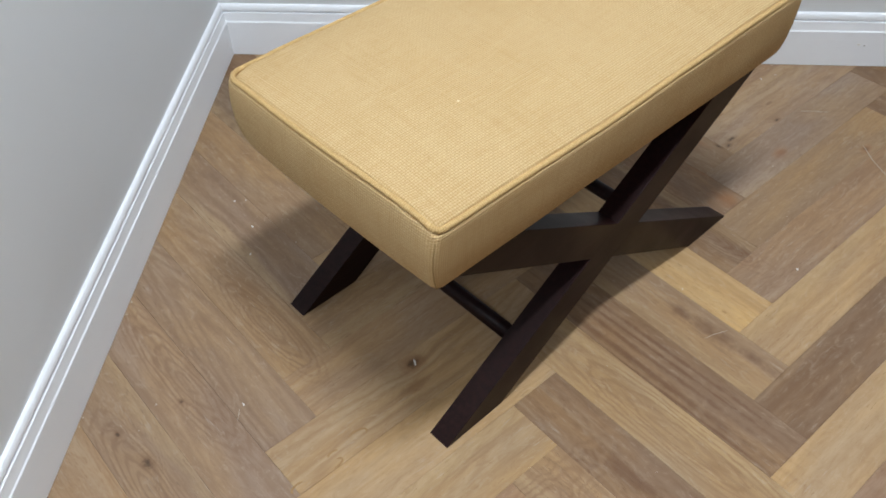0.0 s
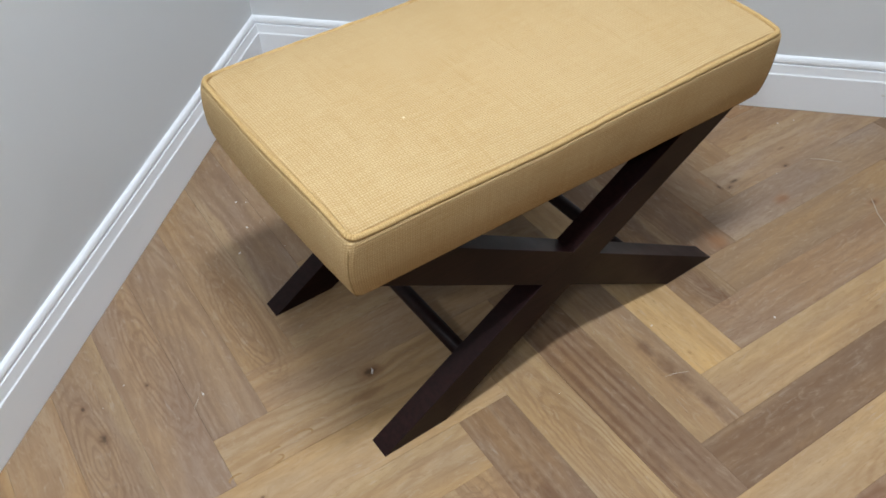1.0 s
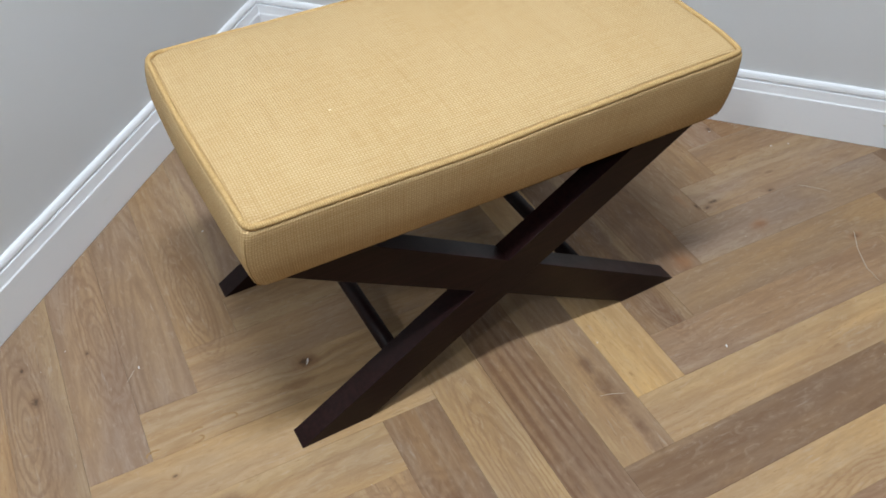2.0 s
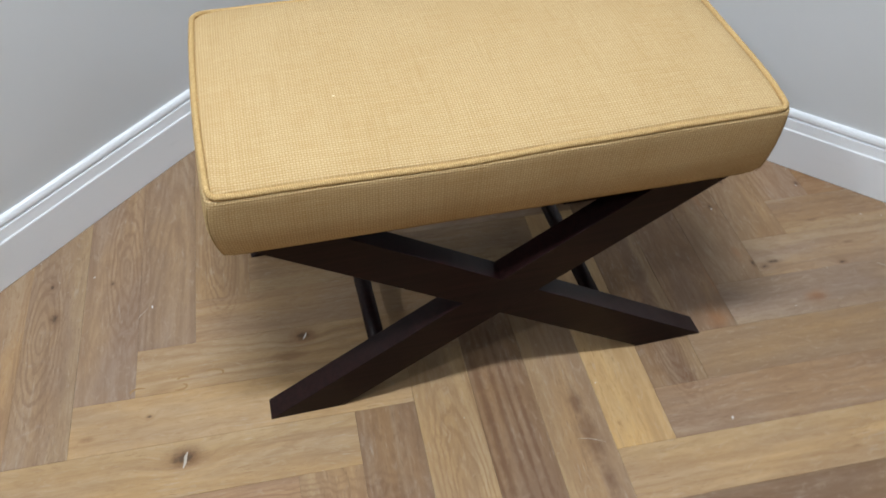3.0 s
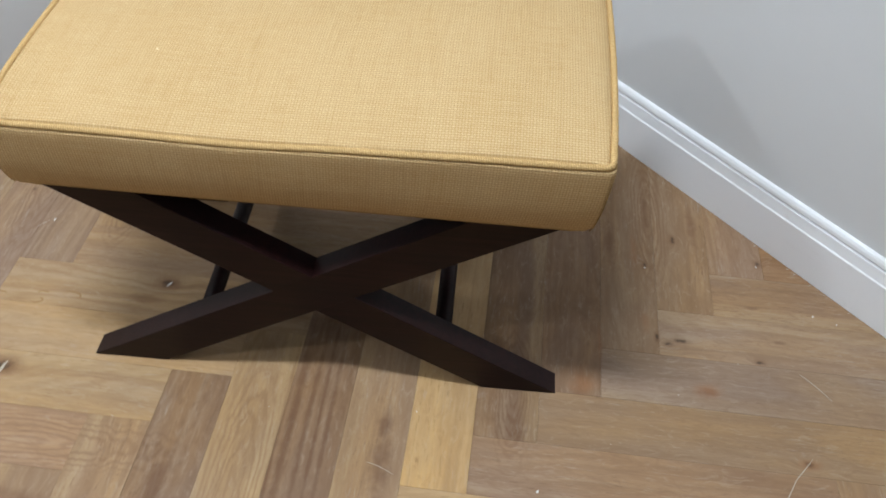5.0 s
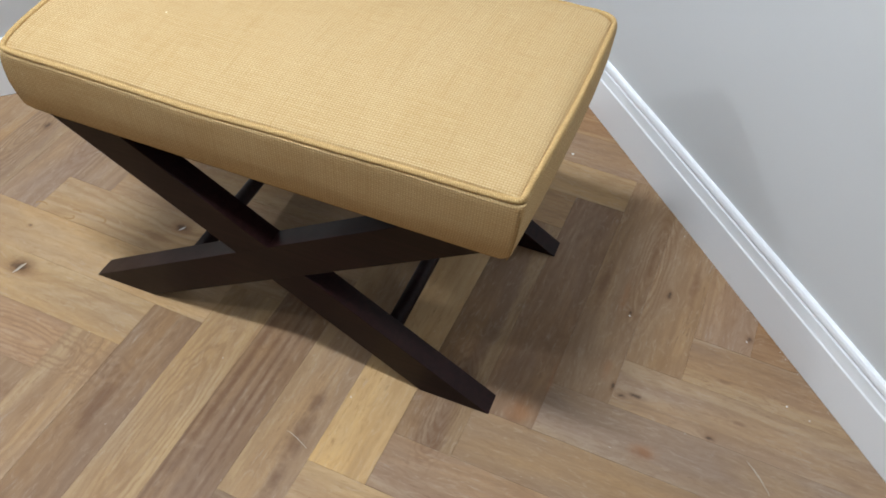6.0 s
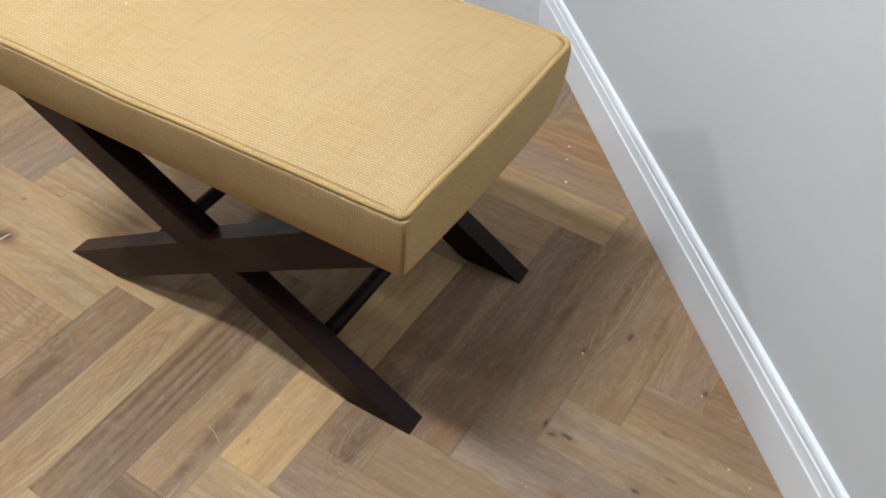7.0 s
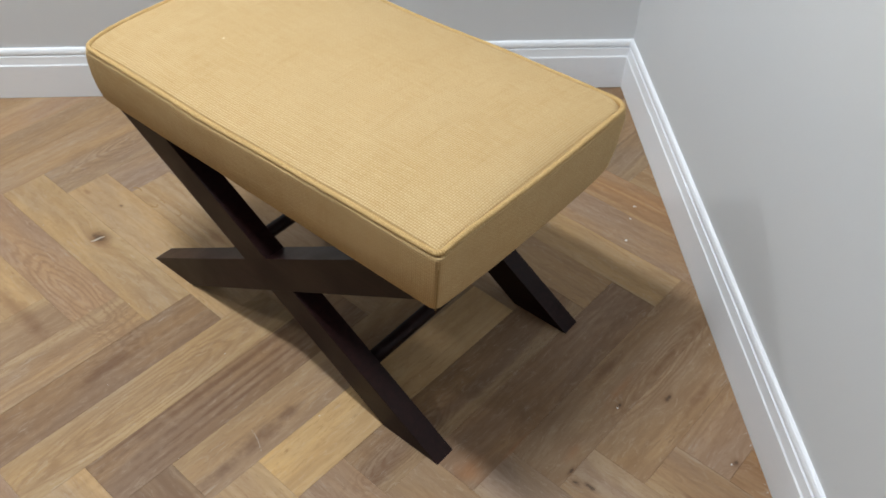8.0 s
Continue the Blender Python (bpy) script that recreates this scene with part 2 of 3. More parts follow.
def linen():
    g = Graph("ochre_linen")
    uv = g.node("ShaderNodeUVMap", uv_map="cloth").outputs[0]
    sep = g.node("ShaderNodeSeparateXYZ", {0: uv})
    pitch = 0.0034
    jit_u = g.math("MULTIPLY", g.math("SUBTRACT", g.noise(g.scaled(uv, 16, 260, 1), 1.0, 4), 0.5), 0.0016)
    jit_v = g.math("MULTIPLY", g.math("SUBTRACT", g.noise(g.scaled(uv, 260, 16, 1), 1.0, 4), 0.5), 0.0018)
    sway_u = g.math("MULTIPLY", g.noise(g.scaled(uv, 9, 3, 1), 1.0, 2), 0.004)
    sway_v = g.math("MULTIPLY", g.noise(g.scaled(uv, 3, 9, 1), 1.0, 2), 0.004)
    u = g.math("MULTIPLY", g.math("ADD", g.math("ADD", sep.outputs[0], sway_u), jit_v), math.pi / pitch)
    v = g.math("MULTIPLY", g.math("ADD", g.math("ADD", sep.outputs[1], sway_v), jit_u), math.pi / pitch)
    su, sv = g.math("SINE", u), g.math("SINE", v)
    cross = g.math("MULTIPLY", su, sv)
    over = g.ramp(cross, -0.2, 0.2)
    warp_t, weft_t = g.math("ABSOLUTE", su), g.math("ABSOLUTE", sv)
    # plain weave: each thread rises over one neighbour and dips under the next
    hgt = g.math("MULTIPLY", g.math("MAXIMUM", g.math("ADD", warp_t, cross), g.math("SUBTRACT", weft_t, cross)), 0.5)
    rib = g.ramp(weft_t, 0.0, 0.75)
    # slubs: thick and thin threads running both ways, and sparse long darker ones
    slub_u = g.noise(g.scaled(uv, 20, 280, 1), 1.0, 4, 0.65)
    slub_v = g.noise(g.scaled(uv, 280, 16, 1), 1.0, 4, 0.65)
    streak_v = g.ramp(g.noise(g.scaled(uv, 150, 9, 1), 1.0, 4, 0.6, 0.3), 0.53, 0.70)
    streak_u = g.ramp(g.noise(g.scaled(uv, 9, 190, 1), 1.0, 3, 0.6, 0.3), 0.56, 0.72)
    fade = g.noise(g.scaled(uv, 9, 4, 1), 1.0, 5, 0.6)
    col = g.mix(g.ramp(slub_u, 0.3, 0.7), (0.526, 0.356, 0.167), (0.600, 0.435, 0.230))
    col = g.mix(g.ramp(slub_v, 0.35, 0.7, 0.0, 0.35), col, (0.639, 0.479, 0.270))
    col = g.mix(g.ramp(fade, 0.36, 0.66, 0.0, 0.40), col, (0.629, 0.469, 0.261))
    col = g.mix(g.math("MULTIPLY", streak_u, 0.24), col, (0.670, 0.513, 0.308))
    col = g.mix(g.math("MULTIPLY", streak_v, 0.28), col, (0.448, 0.293, 0.122))
    # shade in the pits between threads, put into the colour
    col = g.mix(g.ramp(hgt, 0.15, 0.80, 0.62, 0.0), col, (0.335, 0.194, 0.066))
    col = g.mix(g.math("MULTIPLY", g.math("SUBTRACT", 1.0, rib), 0.07), col, (0.355, 0.209, 0.075))
    col = g.mix(g.math("MULTIPLY", over, 0.21), col, (0.419, 0.269, 0.108))
    fleck = g.ramp(g.noise(uv, 160, 2), 0.745, 0.785)
    col = g.mix(g.math("MULTIPLY", fleck, 0.55), col, (0.836, 0.737, 0.532))
    total = g.math("ADD", g.math("ADD", g.math("MULTIPLY", hgt, 0.95), g.math("MULTIPLY", rib, 0.35)), g.math("MULTIPLY", g.math("ADD", slub_u, slub_v), 0.30))
    g.bump(total, 0.55, 0.0012)
    return g.done(col, 0.94, **{"Specular IOR Level": 0.15})


def piping_cloth():
    g = Graph("ochre_piping")
    p = g.coords()
    around = g.node("ShaderNodeUVMap", uv_map="cloth").outputs[0]
    sep = g.node("ShaderNodeSeparateXYZ", {0: around})
    # bias-cut threads wrapped slantwise round the cord
    slant = g.math("SINE", g.math("ADD", g.math("MULTIPLY", sep.outputs[0], 2 * math.pi / 0.0026), g.math("MULTIPLY", sep.outputs[1], 2 * math.pi)))
    twill = g.noise(p, 420, 3)
    col = g.mix(g.ramp(twill, 0.3, 0.7), (0.50, 0.325, 0.135), (0.62, 0.425, 0.195))
    col = g.mix(g.ramp(slant, -1.0, 0.2, 0.30, 0.0), col, (0.30, 0.165, 0.045))
    g.bump(g.math("ADD", twill, g.math("MULTIPLY", slant, 0.5)), 0.6, 0.001)
    return g.done(col, 0.92, **{"Specular IOR Level": 0.15})


def seam_cloth():
    g = Graph("ochre_seam")
    p = g.coords()
    n = g.noise(p, 600, 3)
    col = g.mix(n, (0.26, 0.165, 0.065), (0.40, 0.265, 0.115))
    g.bump(n, 0.5, 0.0008)
    return g.done(col, 0.92, **{"Specular IOR Level": 0.15})


def dark_wood():
    g = Graph("espresso_wood")
    p = g.coords()
    grain = g.noise(g.scaled(p, 6, 120, 260), 1.0, 4, 0.6)
    cloud = g.noise(p, 9, 3)
    col = g.mix(g.ramp(grain, 0.3, 0.7), (0.0085, 0.0027, 0.0026), (0.0175, 0.0057, 0.0051))
    col = g.mix(g.ramp(cloud, 0.4, 0.7, 0.0, 0.4), col, (0.0085, 0.0042, 0.0046))
    g.bump(g.math("ADD", grain, g.noise(p, 500, 2)), 0.12, 0.0004)
    return g.done(col, g.ramp(cloud, 0.3, 0.7, 0.34, 0.46), **{"Specular IOR Level": 0.17})


def plain(name, lo, hi, rough, scale=60.0, **more):
    g = Graph(name)
    n = g.noise(g.place(), scale, 4)
    g.bump(n, 0.15, 0.0005)
    return g.done(g.mix(n, lo, hi), rough, **more)


OAK_JOINED = oak(joined=True)
WALL, GLOSS, OAK, LINEN, PIPING, SEAM, ESPRESSO = wall_paint(), white_gloss(), oak(), linen(), piping_cloth(), seam_cloth(), dark_wood()
# unseen ceiling and far walls: greyed so less light bounces under the stool
CEILING = plain("ceiling_bounce_cut", (0.31, 0.31, 0.31), (0.35, 0.35, 0.35), 0.8, 30.0)
FAR_WALL = plain("far_wall_bounce_cut", (0.34, 0.35, 0.36), (0.38, 0.39, 0.40), 0.7, 3.0)
UNDERLAY = plain("joint_dust", (0.09, 0.062, 0.042), (0.15, 0.105, 0.070), 0.9, 90.0)
FLECK = plain("white_paint_fleck", (0.62, 0.60, 0.56), (0.75, 0.73, 0.70), 0.7, 300.0)
AMBER = plain("amber_resin", (0.26, 0.145, 0.05), (0.34, 0.20, 0.075), 0.6, 200.0)
SCRATCH = plain("bare_scratch", (0.40, 0.34, 0.27), (0.50, 0.44, 0.36), 0.75, 200.0)
THREAD = plain("pale_thread", (0.70, 0.58, 0.36), (0.78, 0.66, 0.44), 0.9, 300.0)
BOUNCE_BLACK = plain("bounce_black", (0.012, 0.012, 0.012), (0.02, 0.02, 0.02), 0.95, 400.0)
PANEL_WHITE = plain("powder_coat", (0.75, 0.75, 0.75), (0.8, 0.8, 0.8), 0.5)


def diffuser():
    g = Graph("panel_diffuser")
    return g.done((0.8, 0.8, 0.8), 0.6, **{"Emission Color": (*LIGHT, 1), "Emission Strength": 20.0})


DIFFUSER = diffuser()


# ---- mesh helpers ----
def mesh_of(name, bm, material, smooth=False):
    bmesh.ops.recalc_face_normals(bm, faces=bm.faces[:])
    me = bpy.data.meshes.new(name)
    bm.to_mesh(me)
    bm.free()
    me.materials.append(material)
    if smooth:
        me.polygons.foreach_set("use_smooth", [True] * len(me.polygons))
    return me


def part(name, bm, material, parent, label="", smooth=False):
    ob = new(name, mesh_of(name, bm, material, smooth))
    ob.parent = parent
    return tagged(ob, label=label)


def prism(bm, outline, axis_lo, axis_hi, to3d):
    """A closed prism over a flat outline; to3d(a, b, h) gives the corner."""
    lo = [bm.verts.new(to3d(a, b, axis_lo)) for a, b in outline]
    hi = [bm.verts.new(to3d(a, b, axis_hi)) for a, b in outline]
    bm.faces.new(lo[::-1]), bm.faces.new(hi)
    n = len(outline)
    for i in range(n):
        bm.faces.new((lo[i], lo[(i + 1) % n], hi[(i + 1) % n], hi[i]))


def box(bm, x0, x1, y0, y1, z0, z1):
    prism(bm, [(x0, y0), (x1, y0), (x1, y1), (x0, y1)], z0, z1, lambda a, b, h: (a, b, h))


def tube(bm, points, radius, sides=8, closed=False, layer=None):
    """A round bead along points; layer takes metres along it and turns round it."""
    rings, n, run = [], len(points), [0.0]
    for i in range(n):
        run.append(run[-1] + (Vector(points[(i + 1) % n]) - Vector(points[i])).length)
    for i, p in enumerate(points):
        p = Vector(p)
        ahead = Vector(points[(i + 1) % n if closed else min(i + 1, n - 1)])
        back = Vector(points[(i - 1) % n if closed else max(i - 1, 0)])
        along = (ahead - back).normalized()
        side = along.cross(Vector((0, 0, 1)) if abs(along.z) < 0.9 else Vector((0, 1, 0))).normalized()
        up = side.cross(along)
        r = radius(i) if callable(radius) else radius
        rings.append([bm.verts.new(p + r * (math.cos(a) * side + math.sin(a) * up)) for a in (2 * math.pi * k / sides for k in range(sides))])
    for i in range(n if closed else n - 1):
        a, b = rings[i], rings[(i + 1) % n]
        for k in range(sides):
            f = bm.faces.new((a[k], a[(k + 1) % sides], b[(k + 1) % sides], b[k]))
            if layer:
                for loop, (s, r) in zip(f.loops, ((i, k), (i, k + 1), (i + 1, k + 1), (i + 1, k))):
                    loop[layer].uv = (run[s], r / sides)
    if not closed:
        bm.faces.new(rings[0][::-1]), bm.faces.new(rings[-1])


# ---- the room ----
CORNER = Vector((-0.002, 0.858))  # where the faces of the two baseboards meet at the floor
LEFT, RIGHT = radians(180 + 43.75), radians(-46.65)  # headings of the two walls away from the corner
ROOM, BOARD = 7.0, 0.0135
u_l, u_r = Vector((math.cos(LEFT), math.sin(LEFT))), Vector((math.cos(RIGHT), math.sin(RIGHT)))


def room(a, b):
    """A place on the plan: a metres along the left wall, b along the right one, from the baseboards' corner."""
    return CORNER + a * u_l + b * u_r


def wall(name, a0, a1, b0, b1, label, paint=WALL):
    bm = bmesh.new()
    prism(bm, [room(a0, b0), room(a1, b0), room(a1, b1), room(a0, b1)], -0.05, CEIL, lambda x, y, h: (x, y, h))
    return tagged(new(name, mesh_of(name, bm, paint)), label, "wall", kind="structure")


T = 0.12
wall("wall_1", -BOARD, ROOM, -BOARD - T, -BOARD, "pale warm grey matt painted wall above white baseboard")
wall("wall_2", -BOARD - T, -BOARD, -BOARD - T, ROOM, "pale warm grey matt painted wall above white baseboard")
# two walls added out of view, grey to weaken bounced light
wall("wall_3", -BOARD, ROOM, ROOM, ROOM + T, "unseen wall closing the room, mid grey to cut bounced light", FAR_WALL)
wall("wall_4", ROOM, ROOM + T, -BOARD - T, ROOM + T, "unseen wall closing the room, mid grey to cut bounced light", FAR_WALL)

bm = bmesh.new()
prism(bm, [room(-0.2, -0.2), room(ROOM + 0.2, -0.2), room(ROOM + 0.2, ROOM + 0.2), room(-0.2, ROOM + 0.2)], CEIL, CEIL + 0.1, lambda x, y, h: (x, y, h))
tagged(new("ceiling", mesh_of("ceiling", bm, CEILING)), "unseen ceiling with recessed downlights, grey to cut bounced light", "ceiling", kind="structure")

# profile of the baseboard: distance in front of the wall, height
PROFILE = [(0.0, 0.0010), (0.0135, 0.0010), (0.0135, 0.0809), (0.0130, 0.0824), (0.0119, 0.0834), (0.0113, 0.0847), (0.0107, 0.0896), (0.0100, 0.0958),
           (0.0096, 0.1020), (0.0094, 0.1030), (0.0040, 0.1036), (0.0040, 0.1054), (0.0078, 0.1063), (0.0084, 0.1092), (0.0077, 0.1143),
           (0.0058, 0.1185), (0.0030, 0.1203), (0.0, 0.1207)]


def baseboard(name, along_left):
    bm = bmesh.new()
    rows = []
    steps = 24
    for i in range(steps + 1):
        s = i / steps
        ring = []
        for d, z in PROFILE:
            start = d - BOARD  # mitred at the corner
            at = start + s * (ROOM - start)
            wob = 0.0006 * noise.noise((at * 3.0, 7.0 if along_left else 21.0, z * 2))
            ring.append(bm.verts.new((*(room(at, d - BOARD + wob) if along_left else room(d - BOARD + wob, at)), z)))
        rows.append(ring)
    for a, b in zip(rows, rows[1:]):
        for i in range(len(PROFILE) - 1):
            bm.faces.new((a[i], a[i + 1], b[i + 1], b[i]))
    bm.faces.new(rows[0]), bm.faces.new(rows[-1][::-1])
    return tagged(new(name, mesh_of(name, bm, GLOSS)), "white gloss painted moulded wooden baseboard along the wall", "baseboard", kind="structure")


baseboard("baseboard_1", True)
baseboard("baseboard_2", False)

# ---- ceiling batten light ----
batten = tagged(new("batten_light"), "white linear batten light fixed to the ceiling", "ceiling light")
bx, by, _, blen, bwid = BATTEN
bm = bmesh.new()
box(bm, -blen / 2 - 0.02, blen / 2 + 0.02, -bwid / 2 - 0.01, bwid / 2 + 0.01, -0.03, 0.0)
bmesh.ops.bevel(bm, geom=bm.edges[:], offset=0.004, segments=2, affect="EDGES", profile=0.5)
part("housing", bm, PANEL_WHITE, batten, "white metal housing")
bm = bmesh.new()
box(bm, -blen / 2, blen / 2, -bwid / 2, bwid / 2, -0.05, -0.031)
bmesh.ops.bevel(bm, geom=bm.edges[:], offset=0.008, segments=3, affect="EDGES", profile=0.5)
part("diffuser", bm, DIFFUSER, batten, "glowing opal diffuser")
batten.matrix_world = pose(bx, by, CEIL)

# ---- recessed ceiling downlights, the last two added as fill ----
first_spot = None
for px, py, watts, size in SPOTS:
    if first_spot is None:
        first_spot = new("ceiling_downlight")
        bm = bmesh.new()
        ring = [[bm.verts.new((r * math.cos(a), r * math.sin(a), z)) for a in (2 * math.pi * k / 32 for k in range(32))]
                for r, z in ((0.047, -0.0005), (0.047, -0.006), (0.043, -0.008), (0.036, -0.004), (0.034, -0.0005))]
        for lo, hi in zip(ring, ring[1:]):
            for k in range(32):
                bm.faces.new((lo[k], lo[(k + 1) % 32], hi[(k + 1) % 32], hi[k]))
        part("bezel", bm, PANEL_WHITE, first_spot, "white metal ring")
        bm = bmesh.new()
        bm.faces.new([bm.verts.new((0.0345 * math.cos(2 * math.pi * k / 32), 0.0345 * math.sin(2 * math.pi * k / 32), -0.002)) for k in range(32)])
        part("lens", bm, DIFFUSER, first_spot, "glowing frosted lens")
        tagged(first_spot, "small round white downlight set in the ceiling, some added as fill", "downlight", "ceiling downlights")
        first_spot.matrix_world = pose(px, py, CEIL)
    else:
        copy_thing(first_spot, pose(px, py, CEIL))

# ---- the footstool ----
stool = tagged(new("footstool"), "ochre linen upholstered footstool on dark crossed wooden legs", "footstool")
LEGS_TURN = 0.6  # the crossed frame stands a touch askew under the cushion
TIP, FOOT, CROSS, LEG_TOP = 0.340, 0.108, 0.178, 0.3425
SLOPE = CROSS / (TIP - FOOT / 2)  # rise of the leg bars


HIGH = LEG_TOP / SLOPE


def bar_outline():
    return [(-TIP, 0.0), (-TIP + FOOT, 0.0), (-TIP + FOOT + HIGH, LEG_TOP), (-TIP + HIGH, LEG_TOP)]


def leg_frame(y0, y1):
    def flat(a, b, h):
        return (a, h, b)

    whole = bmesh.new()
    prism(whole, bar_outline(), y0, y1, flat)
    bmesh.ops.bevel(whole, geom=whole.edges[:], offset=0.0004, segments=2, affect="EDGES", profile=0.5)
    part("leg_bar", whole, ESPRESSO, stool).matrix_local = pose(-0.001, 0, 0, 0, 0, LEGS_TURN)
    # the other bar is halved over the first: two lengths that butt against it
    halved = bmesh.new()
    gap = 0.00003
    # heights at which the second bar's edges meet the first bar's edges
    top_v, bot_v = TIP * SLOPE, (TIP - FOOT) * SLOPE
    mid_x = FOOT / 2
    mid_z = CROSS
    prism(halved, [(TIP, 0.0), (mid_x + gap, mid_z), (gap, bot_v - gap), (TIP - FOOT, 0.0)], y0, y1, flat)
    prism(halved, [(TIP - FOOT - HIGH, LEG_TOP), (-mid_x - gap, mid_z), (-gap, top_v + gap), (TIP - HIGH, LEG_TOP)], y0, y1, flat)
    free = [e for e in halved.edges if not all(abs(v.co.x) < mid_x + 0.01 for v in e.verts)]
    bmesh.ops.bevel(halved, geom=free, offset=0.0007, segments=2, affect="EDGES", profile=0.5)
    part("leg_bar", halved, ESPRESSO, stool).matrix_local = pose(-0.001, 0, 0, 0, 0, LEGS_TURN)


leg_frame(-0.212, -0.176)
leg_frame(0.128, 0.164)
for sx in (-1, 1):
    bm = bmesh.new()
    tube(bm, [(sx * 0.170, y, 0.0725) for y in (-0.19, -0.06, 0.05, 0.145)], 0.0125, 20)
    part("stretcher", bm, ESPRESSO, stool, "round dark wooden rod", smooth=True).matrix_local = pose(-0.001, 0, 0, 0, 0, LEGS_TURN)

# cushion: rounded box, slightly crowned, with piping round the top edge
CUSH = dict(x=0.360, y0=-0.228, y1=0.186, z0=0.3392, zp=0.4385)
CY = (CUSH["y0"] + CUSH["y1"]) / 2
HY = (CUSH["y1"] - CUSH["y0"]) / 2


def plan_ring(inset, radii, per_side=36, per_corner=10):
    """A rounded rectangle about (0, CY), anticlockwise from the front left corner."""
    a, b = CUSH["x"] - inset, HY - inset
    out = []
    corners = [(-a, -b, 180), (a, -b, 270), (a, b, 0), (-a, b, 90)]
    arcs = []
    for (cx, cy, start), r in zip(corners, radii):
        r = max(r, 0.002)
        ox, oy = cx - math.copysign(r, cx), cy - math.copysign(r, cy)
        arcs.append([(ox + r * math.cos(radians(start + 90 * k / per_corner)), oy + r * math.sin(radians(start + 90 * k / per_corner))) for k in range(per_corner + 1)])
    for i, arc in enumerate(arcs):
        nxt = arcs[(i + 1) % 4]
        out += arc
        (x0, y0), (x1, y1) = arc[-1], nxt[0]
        out += [(x0 + (x1 - x0) * k / per_side, y0 + (y1 - y0) * k / per_side) for k in range(1, per_side)]
    # the sides bow out a little, the front corners are drawn in
    def bowed(x, y):
        t = (y + b) / (2 * b)
        return x * (1 - 0.021 * ((t - 0.6) / 0.6) ** 2), y + CY + 0.004 * t * (1 - (x / a) ** 2)
    return [bowed(x, y) for x, y in out]


def side_lift(x, y):
    """The filling pushes the edge up along the short sides, between the corners."""
    fx, fy = min(1.0, abs(x) / CUSH["x"]), min(1.0, abs(y - CY) / HY)
    near = max(0.0, min(1.0, (fx - 0.86) / 0.10))
    return (0.013 if x < 0 else 0.008) * near * near * (3 - 2 * near) * (1 - fy**8)


def low_edge(x, y):
    """Height of the piping without that lift: it sags a little along the front."""
    sag = 0.005 * math.exp(-((x + 0.06) / 0.16) ** 2) + 0.0012 * noise.noise((x * 9, y * 9, 0.3))
    return CUSH["zp"] + 0.006 * x / CUSH["x"] * 0.6 - sag


def pipe_height(x, y):
    return low_edge(x, y) + side_lift(x, y)


def side_shift(x, h):
    """The wall of the cushion leans a touch and swells at one short side; h runs from its foot to the piping."""
    return -0.003 * (1 - h) - 0.006 * math.sin(math.pi * max(0.0, min(1.0, h))) * max(0.0, min(1.0, (-x - 0.29) / 0.05))


RADII = (0.010, 0.007, 0.034, 0.036)


def crown(x, y):
    fx, fy = min(1.0, abs(x) / CUSH["x"]), min(1.0, abs(y - CY) / HY)
    rise = 1 - fy**2.6 if y < CY else 1 - fy**2.9
    body = max(0.0, 1 - fx**12) ** 0.7 * rise
    return low_edge(x, y) + 0.0054 + max(0.0185 * max(0.0, body), side_lift(x, y)) + 0.0012 * noise.noise((x * 7, y * 7, 4.0)) * max(0.0, body)


bm = bmesh.new()
uv = bm.loops.layers.uv.new("cloth")
SIDE = [(0.019, 0.0), (0.0135, 0.0010), (0.0105, 0.004), (0.0080, 0.011), (0.0050, 0.028), (0.0028, 0.048), (0.0016, 0.068), (0.0008, 0.082), (0.0006, 0.0895), (0.0007, 0.0945), (0.0012, 0.0974), (0.0036, 0.0983), (0.0080, None)]
side_rings = []
for inset, dz in SIDE:
    ring = []
    for x, y in plan_ring(inset, [max(0.006, r - inset * 0.5) + (0.005 if dz is not None and dz < 0.01 else 0.001) for r in RADII]):
        top = pipe_height(x, y)
        z = top if dz is None else CUSH["z0"] + dz * (top - CUSH["z0"]) / 0.0985
        puff = 0.0012 * noise.noise((x * 8, y * 8, z * 14)) if dz else 0.0
        out = Vector((x, y - CY)).normalized() * puff
        lean = side_shift(x, (z - CUSH["z0"]) / (top - CUSH["z0"]))
        ring.append(bm.verts.new((x + out.x + lean, y + out.y, z)))
    side_rings.append(ring)
n = len(side_rings[0])
length = [0.0]
for i in range(n):
    a, b = side_rings[5][i].co, side_rings[5][(i + 1) % n].co
    length.append(length[-1] + (b - a).length)
for lo, hi in zip(side_rings, side_rings[1:]):
    for i in range(n):
        j = (i + 1) % n
        f = bm.faces.new((lo[i], lo[j], hi[j], hi[i]))
        for loop, s in zip(f.loops, (i, i + 1, i + 1, i)):
            loop[uv].uv = (length[s], loop.vert.co.z)
# top: rings drawn in towards a middle line; the first lies in the fold behind the piping
prev = side_rings[-1]
for inset, dip in ((0.0090, 0.0034), (0.0100, 0.0026), (0.0124, 0.0005), (0.018, 0.0), (0.028, 0.0), (0.04, 0.0), (0.055, 0.0), (0.075, 0.0), (0.1, 0.0), (0.13, 0.0), (0.16, 0.0), (0.188, 0.0)):
    ring = [bm.verts.new((x, y, crown(x, y) - dip * (1.5 if y > 0.15 else 0.9 if abs(x) > 0.330 else 0.12))) for x, y in plan_ring(inset, [max(0.004, r - inset * 0.2) for r in RADII])]
    for i in range(n):
        j = (i + 1) % n
        f = bm.faces.new((prev[i], prev[j], ring[j], ring[i]))
        for loop in f.loops:
            loop[uv].uv = (loop.vert.co.x, loop.vert.co.y)
    prev = ring
